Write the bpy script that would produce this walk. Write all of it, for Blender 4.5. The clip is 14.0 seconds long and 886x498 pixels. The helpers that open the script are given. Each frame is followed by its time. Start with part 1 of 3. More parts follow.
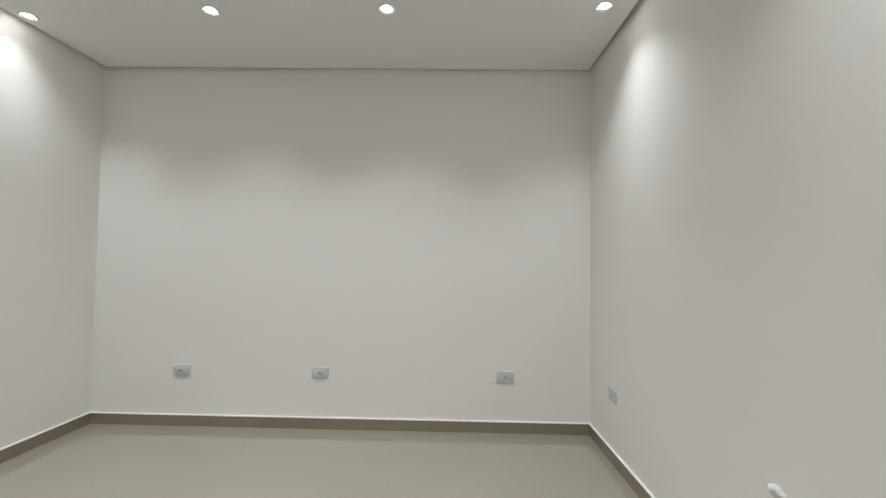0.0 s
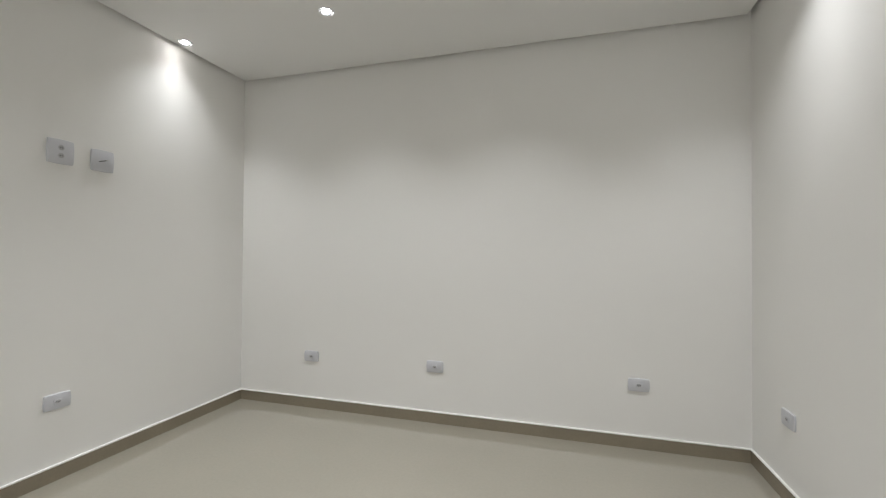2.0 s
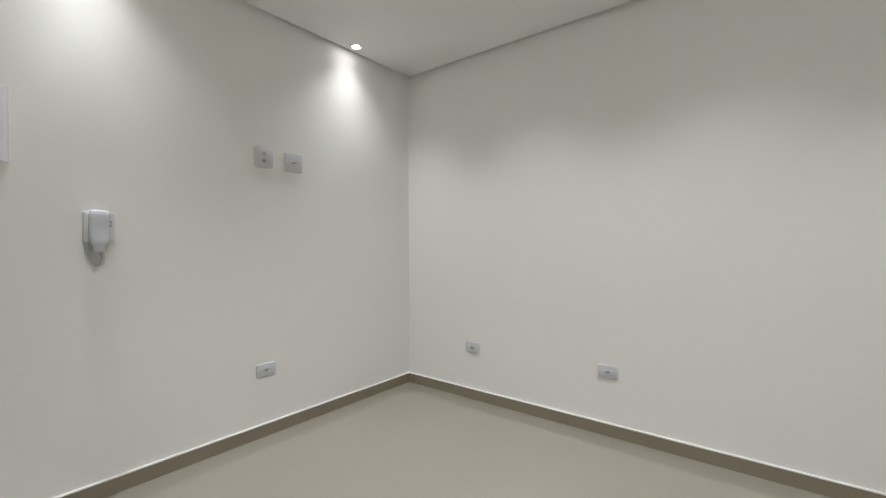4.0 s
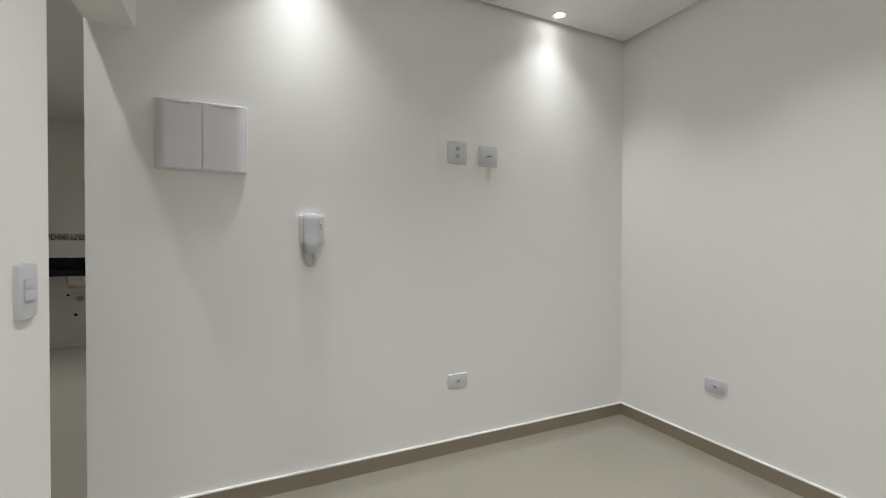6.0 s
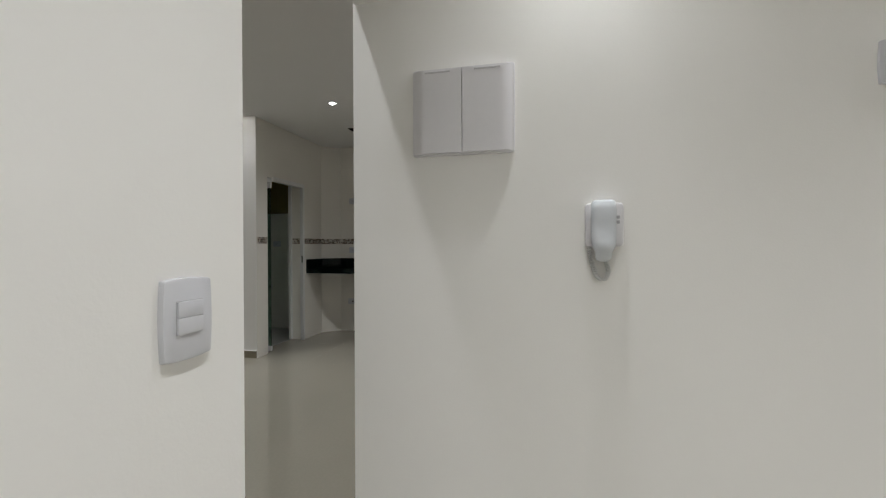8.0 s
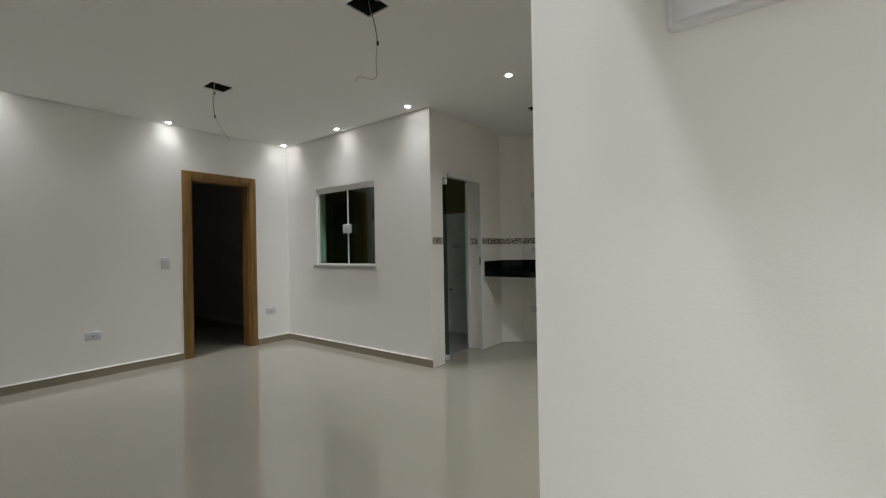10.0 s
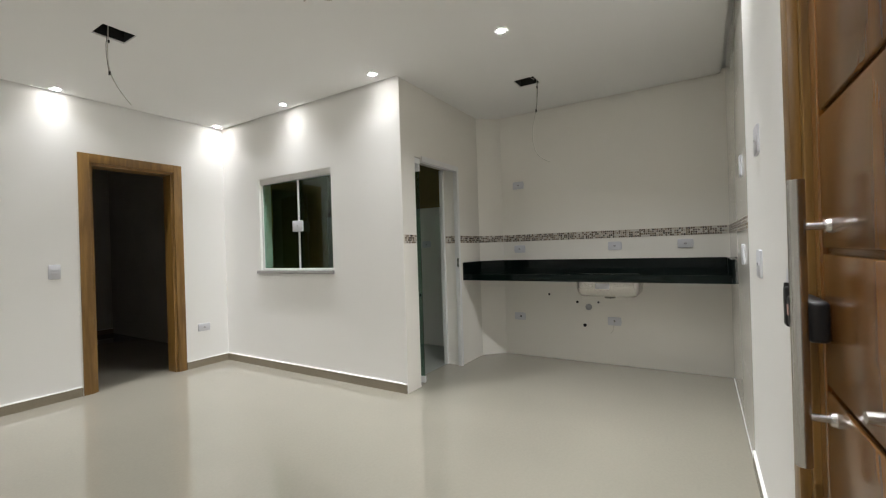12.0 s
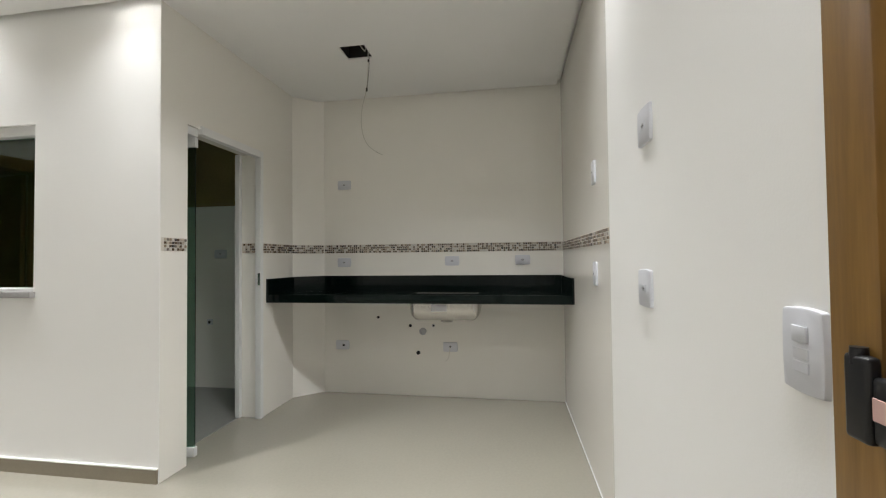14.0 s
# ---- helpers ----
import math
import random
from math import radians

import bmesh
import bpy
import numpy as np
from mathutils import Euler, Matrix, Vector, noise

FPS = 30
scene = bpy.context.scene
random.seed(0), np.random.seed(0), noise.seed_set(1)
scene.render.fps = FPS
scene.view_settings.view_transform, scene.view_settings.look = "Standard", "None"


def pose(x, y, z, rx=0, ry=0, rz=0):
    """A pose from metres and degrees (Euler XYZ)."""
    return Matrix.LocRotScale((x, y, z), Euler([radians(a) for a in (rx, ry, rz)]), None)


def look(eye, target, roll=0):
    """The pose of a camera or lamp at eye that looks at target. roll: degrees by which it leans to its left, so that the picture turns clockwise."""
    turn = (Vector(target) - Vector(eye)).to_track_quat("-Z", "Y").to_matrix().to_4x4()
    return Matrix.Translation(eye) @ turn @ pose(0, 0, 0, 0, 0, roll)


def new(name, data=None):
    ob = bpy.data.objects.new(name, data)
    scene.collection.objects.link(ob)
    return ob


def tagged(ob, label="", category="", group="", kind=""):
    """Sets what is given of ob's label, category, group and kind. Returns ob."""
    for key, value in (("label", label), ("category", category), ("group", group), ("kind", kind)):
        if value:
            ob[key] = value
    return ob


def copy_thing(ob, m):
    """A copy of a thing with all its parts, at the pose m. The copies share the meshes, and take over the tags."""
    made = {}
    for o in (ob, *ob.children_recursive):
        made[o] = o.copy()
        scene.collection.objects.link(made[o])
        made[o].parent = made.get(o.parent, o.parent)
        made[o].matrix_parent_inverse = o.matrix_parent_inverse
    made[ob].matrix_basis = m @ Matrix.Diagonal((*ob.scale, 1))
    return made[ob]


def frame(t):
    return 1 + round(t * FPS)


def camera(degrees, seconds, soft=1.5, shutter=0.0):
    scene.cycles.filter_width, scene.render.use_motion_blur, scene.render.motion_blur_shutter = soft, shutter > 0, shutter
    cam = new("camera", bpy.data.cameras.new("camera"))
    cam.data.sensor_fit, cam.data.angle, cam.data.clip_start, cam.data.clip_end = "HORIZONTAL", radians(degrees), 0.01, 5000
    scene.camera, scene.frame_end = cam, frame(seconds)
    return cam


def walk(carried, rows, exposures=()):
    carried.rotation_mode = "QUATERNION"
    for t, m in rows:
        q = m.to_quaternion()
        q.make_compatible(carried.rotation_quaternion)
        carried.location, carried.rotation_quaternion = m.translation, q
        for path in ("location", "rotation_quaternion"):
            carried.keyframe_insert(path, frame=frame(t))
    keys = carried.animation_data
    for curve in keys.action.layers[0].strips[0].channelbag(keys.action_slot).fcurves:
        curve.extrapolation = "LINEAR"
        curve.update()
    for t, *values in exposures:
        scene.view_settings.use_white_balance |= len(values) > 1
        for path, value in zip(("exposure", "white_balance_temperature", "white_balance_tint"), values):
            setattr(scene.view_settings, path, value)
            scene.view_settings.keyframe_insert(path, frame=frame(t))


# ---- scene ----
cam = camera(93.4, 14.0, soft=1.2)
PATH = [
    (0, (0.014, -0.011, 1.21), (-0.022, 1.988, 1.274), 0.9),
    (0.5, (0.004, 0.03, 1.207), (-0.095, 2.026, 1.276), 0.8),
    (1, (0.002, 0.083, 1.196), (-0.22, 2.069, 1.262), 0.8),
    (1.5, (-0.013, 0.121, 1.203), (-0.386, 2.085, 1.248), 0.7),
    (2, (-0.02, 0.162, 1.203), (-0.584, 2.081, 1.228), 0.4),
    (2.5, (-0.043, 0.205, 1.194), (-0.792, 2.059, 1.201), 0.3),
    (3, (-0.086, 0.239, 1.19), (-0.999, 2.018, 1.183), 0.2),
    (5.3, (-0.203, 0.528, 1.194), (-1.834, 1.684, 1.177), -0.1),
    (5.5, (-0.261, 0.546, 1.187), (-1.947, 1.623, 1.172), -0.0),
    (6, (-0.44, 0.614, 1.205), (-2.253, 1.459, 1.182), 0.1),
    (6.5, (-0.597, 0.638, 1.219), (-2.514, 1.208, 1.187), 0.0),
    (7, (-0.754, 0.634, 1.198), (-2.739, 0.878, 1.163), -0.5),
    (7.5, (-0.977, 0.681, 1.210), (-2.973, 0.556, 1.194), -0.6),
    (8, (-1.137, 0.687, 1.207), (-3.087, 0.243, 1.194), -0.2),
    (8.5, (-1.26, 0.652, 1.191), (-3.124, -0.073, 1.175), 0.0),
    (9, (-1.449, 0.571, 1.191), (-3.209, -0.38, 1.184), -0.2),
    (11.3, (-2.177, 0.047, 1.18), (-3.679, -1.274, 1.18), -1.8),
    (11.5, (-2.206, -0.01, 1.169), (-3.759, -1.27, 1.172), -1.8),
    (12, (-2.337, -0.202, 1.187), (-4.039, -1.253, 1.187), -1.8),
    (12.5, (-2.461, -0.335, 1.188), (-4.292, -1.14, 1.198), -1.7),
    (13, (-2.661, -0.377, 1.166), (-4.576, -0.956, 1.187), -1.5),
    (13.5, (-2.927, -0.415, 1.179), (-4.885, -0.821, 1.218), -1.0),
    (14, (-3.116, -0.42, 1.184), (-5.09, -0.738, 1.231), -0.6),
]
EXPOSURES = [(0.0, 0.05), (7.0, 0.05), (8.5, 0.20), (9.2, 0.30), (11.3, 0.93), (12.0, 1.26), (13.0, 1.43), (14.0, 1.44)]
walk(cam, [(t, look(eye, target, roll)) for t, eye, target, roll in PATH], EXPOSURES)

# ---- light ----
BED_WATTS, LIVING_WATTS, YARD_WATTS, NEAR_SMOOTH = 61.0, 57.0, 0.10, 0.45
LAMP_COLOUR = (0.97, 0.985, 1.0)
world = bpy.data.worlds.new("night")
scene.world = world
world.use_nodes = True
world.node_tree.nodes["Background"].inputs["Color"].default_value = (0.02, 0.025, 0.04, 1)
world.node_tree.nodes["Background"].inputs["Strength"].default_value = 0.15

# plan, metres
XW, XE, YN, YS = -2.595, 1.028, 3.022, 0.162      # bedroom faces
YL, XL, LS, LE = 0.012, -5.10, -4.838, -0.90      # living room faces
KX, KY = -6.684, -2.29                            # kitchen back and side faces
CEIL, TOP, T = 2.62, 2.86, 0.15
ALC = -1.40


# ---- materials ----
def material(name, colour, rough=0.5, metal=0.0, vary=0.05, scale=3.0, bump=0.0, bump_scale=60.0, fine=0.02, rough_vary=0.08, spec=0.5):
    """Plain surface with blotches at a large scale, grain at a small one, and a fine relief."""
    m = bpy.data.materials.new(name)
    m.use_nodes = True
    n, l = m.node_tree.nodes, m.node_tree.links
    b = n["Principled BSDF"]
    b.inputs["Metallic"].default_value = metal
    b.inputs["Specular IOR Level"].default_value = spec
    co = n.new("ShaderNodeTexCoord")
    big, small = n.new("ShaderNodeTexNoise"), n.new("ShaderNodeTexNoise")
    big.inputs["Scale"].default_value, big.inputs["Detail"].default_value = scale, 5
    small.inputs["Scale"].default_value, small.inputs["Detail"].default_value = bump_scale, 3
    geo = n.new("ShaderNodeNewGeometry")
    l.new(geo.outputs["Position"], big.inputs["Vector"])
    l.new(geo.outputs["Position"], small.inputs["Vector"])
    mix = n.new("ShaderNodeMix")
    mix.data_type = "RGBA"
    mix.inputs["A"].default_value = (*[c * (1 - vary) for c in colour], 1)
    mix.inputs["B"].default_value = (*[min(1, c * (1 + vary)) for c in colour], 1)
    l.new(big.outputs["Fac"], mix.inputs["Factor"])
    mix2 = n.new("ShaderNodeMix")
    mix2.data_type, mix2.blend_type = "RGBA", "OVERLAY"
    mix2.inputs["Factor"].default_value = fine * 5
    l.new(mix.outputs["Result"], mix2.inputs["A"])
    l.new(small.outputs["Fac"], mix2.inputs["B"])
    l.new(mix2.outputs["Result"], b.inputs["Base Color"])
    ramp = n.new("ShaderNodeMapRange")
    ramp.inputs["To Min"].default_value, ramp.inputs["To Max"].default_value = max(0.01, rough - rough_vary), min(1, rough + rough_vary)
    l.new(big.outputs["Fac"], ramp.inputs["Value"])
    l.new(ramp.outputs["Result"], b.inputs["Roughness"])
    if bump:
        bp = n.new("ShaderNodeBump")
        bp.inputs["Strength"].default_value, bp.inputs["Distance"].default_value = bump, 0.002
        l.new(small.outputs["Fac"], bp.inputs["Height"])
        l.new(bp.outputs["Normal"], b.inputs["Normal"])
    return m


def wood(name, dark, light, rough=0.3, along=2):
    """Varnished timber with the grain running along one axis."""
    m = bpy.data.materials.new(name)
    m.use_nodes = True
    n, l = m.node_tree.nodes, m.node_tree.links
    b = n["Principled BSDF"]
    geo, mapping = n.new("ShaderNodeNewGeometry"), n.new("ShaderNodeMapping")
    mapping.inputs["Scale"].default_value = [1.6 if i == along else 22 for i in range(3)]
    l.new(geo.outputs["Position"], mapping.inputs["Vector"])
    grain, pore = n.new("ShaderNodeTexNoise"), n.new("ShaderNodeTexNoise")
    grain.inputs["Scale"].default_value, grain.inputs["Detail"].default_value, grain.inputs["Distortion"].default_value = 1.0, 6, 0.7
    pore.inputs["Scale"].default_value, pore.inputs["Detail"].default_value = 9.0, 4
    l.new(mapping.outputs["Vector"], grain.inputs["Vector"])
    l.new(mapping.outputs["Vector"], pore.inputs["Vector"])
    ramp = n.new("ShaderNodeValToRGB")
    ramp.color_ramp.elements[0].position, ramp.color_ramp.elements[0].color = 0.3, (*dark, 1)
    ramp.color_ramp.elements[1].position, ramp.color_ramp.elements[1].color = 0.72, (*light, 1)
    l.new(grain.outputs["Fac"], ramp.inputs["Fac"])
    mix = n.new("ShaderNodeMix")
    mix.data_type, mix.blend_type = "RGBA", "OVERLAY"
    mix.inputs["Factor"].default_value = 0.2
    l.new(ramp.outputs["Color"], mix.inputs["A"])
    l.new(pore.outputs["Fac"], mix.inputs["B"])
    l.new(mix.outputs["Result"], b.inputs["Base Color"])
    b.inputs["Roughness"].default_value = rough
    bp = n.new("ShaderNodeBump")
    bp.inputs["Strength"].default_value, bp.inputs["Distance"].default_value = 0.04, 0.0006
    l.new(pore.outputs["Fac"], bp.inputs["Height"])
    l.new(bp.outputs["Normal"], b.inputs["Normal"])
    return m


def jointed(m, width, height, depth, upright):
    """Adds the hairline joints of large slabs to a polished surface."""
    n, l = m.node_tree.nodes, m.node_tree.links
    b = n["Principled BSDF"]
    geo, brick = n.new("ShaderNodeNewGeometry"), n.new("ShaderNodeTexBrick")
    brick.offset = 0.0
    brick.inputs["Scale"].default_value = 1.0
    brick.inputs["Brick Width"].default_value, brick.inputs["Row Height"].default_value = width, height
    brick.inputs["Mortar Size"].default_value, brick.inputs["Mortar Smooth"].default_value = 0.0012, 0.3
    if upright:
        sep, comb, add = n.new("ShaderNodeSeparateXYZ"), n.new("ShaderNodeCombineXYZ"), n.new("ShaderNodeMath")
        l.new(geo.outputs["Position"], sep.inputs[0])
        l.new(sep.outputs["X"], add.inputs[0])
        l.new(sep.outputs["Y"], add.inputs[1])
        l.new(add.outputs[0], comb.inputs["X"])
        l.new(sep.outputs["Z"], comb.inputs["Y"])
        l.new(comb.outputs[0], brick.inputs["Vector"])
    else:
        l.new(geo.outputs["Position"], brick.inputs["Vector"])
    bp = n.new("ShaderNodeBump")
    bp.invert = True
    bp.inputs["Strength"].default_value, bp.inputs["Distance"].default_value = depth, 0.001
    l.new(brick.outputs["Fac"], bp.inputs["Height"])
    if b.inputs["Normal"].links:
        l.new(b.inputs["Normal"].links[0].from_socket, bp.inputs["Normal"])
    l.new(bp.outputs["Normal"], b.inputs["Normal"])
    return m


PAINT = material("matt_wall_paint", (0.875, 0.866, 0.842), 0.6, vary=0.012, scale=1.2, bump=0.12, bump_scale=170, fine=0.004)
CEILING = material("ceiling_paint", (0.85, 0.845, 0.83), 0.85, vary=0.012, scale=1.0, bump=0.05, bump_scale=120, fine=0.003)
FLOOR = jointed(material("polished_porcelain", (0.318, 0.295, 0.245), 0.035, vary=0.05, scale=1.7, fine=0.012, rough_vary=0.015, spec=0.95), 0.84, 0.84, 0.15, False)
# floor porcelain again, with the shade of its upright face in the colour
SKIRT = material("shaded_porcelain_skirting", (0.27, 0.232, 0.172), 0.2, vary=0.06, scale=6, fine=0.012)
TILE = jointed(material("white_wall_tile", (0.845, 0.820, 0.762), 0.02, vary=0.015, scale=1.5, fine=0.003, rough_vary=0.006), 0.60, 0.42, 0.25, True)
GROUT = material("pale_grout", (0.62, 0.58, 0.52), 0.8, vary=0.08, scale=20)
GRANITE = material("black_granite", (0.003, 0.0066, 0.0056), 0.10, vary=0.5, scale=260, bump=0.0, bump_scale=700, fine=0.02, rough_vary=0.03, spec=0.22)
PLASTIC = material("white_plastic", (0.62, 0.625, 0.66), 0.38, vary=0.015, scale=30, fine=0.004)
PALE_PLASTIC = material("pale_plastic", (0.74, 0.73, 0.755), 0.35, vary=0.015, scale=30, fine=0.004)
GLOSSY_PLASTIC = material("glossy_white_plastic", (0.62, 0.65, 0.69), 0.12, vary=0.015, scale=30, fine=0.004, rough_vary=0.03)
CORD = material("cord_sheath", (0.60, 0.60, 0.59), 0.45, vary=0.05, scale=60)
SLOT = material("slot_shadow", (0.50, 0.49, 0.51), 0.5, vary=0.05, scale=40)
# wall tone of the unlit room, its dimness put into the colour
SHADED_PAINT = material("shaded_wall_paint", (0.48, 0.46, 0.42), 0.85, vary=0.12, scale=2.5, bump=0.2, bump_scale=90)
GREY_PLASTIC = material("grey_plastic", (0.42, 0.42, 0.435), 0.4, vary=0.05, scale=30)
DARK_HOLE = material("dark_hole", (0.015, 0.014, 0.013), 0.8, vary=0.3, scale=40)
ALU = material("white_aluminium", (0.74, 0.74, 0.73), 0.35, vary=0.02, scale=12, fine=0.005)
STEEL = material("brushed_steel", (0.58, 0.565, 0.54), 0.25, metal=1.0, vary=0.03, scale=6, fine=0.0, rough_vary=0.03)
BRASS = material("dark_bronze", (0.18, 0.14, 0.09), 0.35, metal=1.0, vary=0.2, scale=60)
BLACK = material("black_plastic", (0.009, 0.009, 0.010), 0.4, vary=0.2, scale=40, fine=0.03)
FRAME_WOOD = wood("honey_timber", (0.15, 0.076, 0.018), (0.30, 0.165, 0.044), 0.35)
DOOR_WOOD = wood("varnished_mahogany", (0.135, 0.056, 0.012), (0.24, 0.106, 0.026), 0.2)
CONCRETE = material("raw_slab", (0.10, 0.10, 0.095), 0.9, vary=0.3, scale=4, bump=0.4, bump_scale=50)
STONE = material("speckled_sill_stone", (0.36, 0.35, 0.34), 0.3, vary=0.45, scale=180, fine=0.05)
YARD_PAINT = material("olive_yard_render", (0.22, 0.17, 0.06), 0.9, vary=0.25, scale=2.2, bump=0.4, bump_scale=40, fine=0.03)
STICKER = material("pink_paper", (0.62, 0.40, 0.36), 0.7, vary=0.1, scale=80)
WIRE = material("wire_sheath", (0.58, 0.56, 0.50), 0.5, vary=0.2, scale=60)
BLOTCH = material("plaster_crumbs", (0.75, 0.74, 0.72), 0.9, vary=0.2, scale=60, bump=0.5, bump_scale=200)


def glass(name, tint, rough=0.0):
    m = bpy.data.materials.new(name)
    m.use_nodes = True
    b = m.node_tree.nodes["Principled BSDF"]
    b.inputs["Base Color"].default_value = (*tint, 1)
    b.inputs["Transmission Weight"].default_value = 1.0
    b.inputs["Roughness"].default_value = rough
    b.inputs["IOR"].default_value = 1.5
    return m


GREEN_GLASS = glass("green_glass", (0.30, 0.50, 0.38))
LENS = bpy.data.materials.new("lamp_lens")
LENS.use_nodes = True
LENS.node_tree.nodes["Principled BSDF"].inputs["Emission Color"].default_value = (1, 0.98, 0.95, 1)
LENS.node_tree.nodes["Principled BSDF"].inputs["Emission Strength"].default_value = 48.0
MOSAIC = bpy.data.materials.new("mosaic_chips")
MOSAIC.use_nodes = True
_n, _l = MOSAIC.node_tree.nodes, MOSAIC.node_tree.links
_g, _r = _n.new("ShaderNodeNewGeometry"), _n.new("ShaderNodeValToRGB")
_r.color_ramp.interpolation = "CONSTANT"
_r.color_ramp.elements[0].color = (0.10, 0.065, 0.04, 1)
_r.color_ramp.elements[1].position, _r.color_ramp.elements[1].color = 0.28, (0.30, 0.24, 0.18, 1)
for _p, _c in ((0.42, (0.045, 0.04, 0.04, 1)), (0.54, (0.52, 0.46, 0.38, 1)), (0.70, (0.20, 0.17, 0.15, 1)), (0.80, (0.62, 0.60, 0.56, 1))):
    _e = _r.color_ramp.elements.new(_p)
    _e.color = _c
_l.new(_g.outputs["Random Per Island"], _r.inputs["Fac"])
_l.new(_r.outputs["Color"], _n["Principled BSDF"].inputs["Base Color"])
_n["Principled BSDF"].inputs["Roughness"].default_value = 0.18


# ---- mesh helpers ----
def box(bm, x0, x1, y0, y1, z0, z1, bevel=0.0, segments=2):
    made = bmesh.ops.create_cube(bm, size=1.0, matrix=Matrix.Translation(((x0 + x1) / 2, (y0 + y1) / 2, (z0 + z1) / 2)) @ Matrix.Diagonal((x1 - x0, y1 - y0, z1 - z0, 1)))
    if bevel:
        edges = list({e for v in made["verts"] for e in v.link_edges})
        bmesh.ops.bevel(bm, geom=edges, offset=bevel, segments=segments, affect="EDGES", profile=0.5)
    return bm


def tube(bm, r0, r1, length, m, sides=24):
    bmesh.ops.create_cone(bm, cap_ends=True, segments=sides, radius1=r0, radius2=r1, depth=length, matrix=m)
    return bm


def prism(bm, outline, y0, y1, rim=0.0, shrink=0.0):
    """An outline in x and z, pulled from y0 forward to y1, with a softened front rim."""
    rings = [[(x, y0, z) for x, z in outline]]
    cx, cz = sum(p[0] for p in outline) / len(outline), sum(p[1] for p in outline) / len(outline)
    if rim:
        step = -rim if y1 < y0 else rim
        rings.append([(x, y1 - step, z) for x, z in outline])
        hx, hz = max(abs(p[0] - cx) for p in outline), max(abs(p[1] - cz) for p in outline)
        for k in (0.3, 1.0):
            rings.append([(cx + (x - cx) * (1 - shrink * k / hx), y1 - step * (1 - k) ** 2 * 0.5, cz + (z - cz) * (1 - shrink * k / hz)) for x, z in outline])
    else:
        rings.append([(x, y1, z) for x, z in outline])
    vs = [[bm.verts.new(p) for p in ring] for ring in rings]
    n = len(outline)
    for a, b in zip(vs, vs[1:]):
        for i in range(n):
            bm.faces.new((a[i], a[(i + 1) % n], b[(i + 1) % n], b[i]))
    bm.faces.new(vs[0][::-1])
    bm.faces.new(vs[-1])
    bmesh.ops.recalc_face_normals(bm, faces=bm.faces[:])
    return bm


def soft_rect(w, h, power=6.0, count=40):
    """The bulged outline of a moulded cover."""
    out = []
    for i in range(count):
        a = 2 * math.pi * i / count + math.pi / 4
        c, s = math.cos(a), math.sin(a)
        out.append((w / 2 * math.copysign(abs(c) ** (2 / power), c), h / 2 * math.copysign(abs(s) ** (2 / power), s)))
    return out


def cover_outline(w, h, bow=0.055, steps=9):
    """A rectangle with gently bowed sides and small round corners."""
    raw = []
    for cx, cz, a0 in ((1, 1, 0), (-1, 1, 90), (-1, -1, 180), (1, -1, 270)):
        for k in range(5):
            a = radians(a0 + 22.5 * k)
            raw.append((cx * 0.94 + 0.06 * math.cos(a), cz * 0.95 + 0.05 * math.sin(a)))
        nx, nz = ((-1, 1), (-1, -1), (1, -1), (1, 1))[(a0 // 90)]
        ex, ez = raw[-1]
        tx, tz = (-0.94, 1.0) if a0 == 0 else (-1.0, -0.95) if a0 == 90 else (0.94, -1.0) if a0 == 180 else (1.0, 0.95)
        for k in range(1, steps):
            u = k / steps
            raw.append((ex + (tx - ex) * u, ez + (tz - ez) * u))
    return [(w / 2 * x * (1 - bow * z * z), h / 2 * z * (1 - bow * x * x)) for x, z in raw]


def mesh_of(name, bm, mat, smooth=False):
    me = bpy.data.meshes.new(name)
    bm.to_mesh(me)
    bm.free()
    me.materials.append(mat)
    if smooth:
        me.shade_smooth()
        me.set_sharp_from_angle(angle=radians(35))
    return me


def part(name, bm, mat, parent, label="", smooth=True):
    ob = new(name, mesh_of(name, bm, mat, smooth))
    ob.parent = parent
    return tagged(ob, label)


def structure(name, bm, mat, label, category):
    return tagged(new(name, mesh_of(name, bm, mat)), label, category, "", "structure")


def thing(name, label, category, group="", m=None):
    ob = new(name)
    ob.empty_display_size = 0.05
    if m is not None:
        ob.matrix_basis = m
    return tagged(ob, label, category, group)


def wire(name, points, radius, mat, parent=None, label=""):
    cu = bpy.data.curves.new(name, "CURVE")
    cu.dimensions, cu.bevel_depth, cu.bevel_resolution, cu.resolution_u = "3D", radius, 2, 8
    sp = cu.splines.new("NURBS")
    sp.points.add(len(points) - 1)
    for p, q in zip(sp.points, points):
        p.co = (*q, 1)
    sp.use_endpoint_u, sp.order_u = True, 3
    tmp = bpy.data.objects.new(name, cu)
    scene.collection.objects.link(tmp)
    me = bpy.data.meshes.new_from_object(tmp.evaluated_get(bpy.context.evaluated_depsgraph_get()))
    bpy.data.objects.remove(tmp)
    me.materials.clear()
    me.materials.append(mat)
    me.shade_smooth()
    ob = new(name, me)
    ob.parent = parent
    return tagged(ob, label)


# ---- structure: floor, walls, ceilings ----
structure("floor", box(bmesh.new(), -6.9, 1.25, -8.6, 3.25, -0.12, 0.0), FLOOR, "polished beige porcelain floor running through all rooms", "floor")


def wall(name, boxes, mat, label):
    bm = bmesh.new()
    for b in boxes:
        box(bm, *b)
    return structure(name, bm, mat, label, "wall")


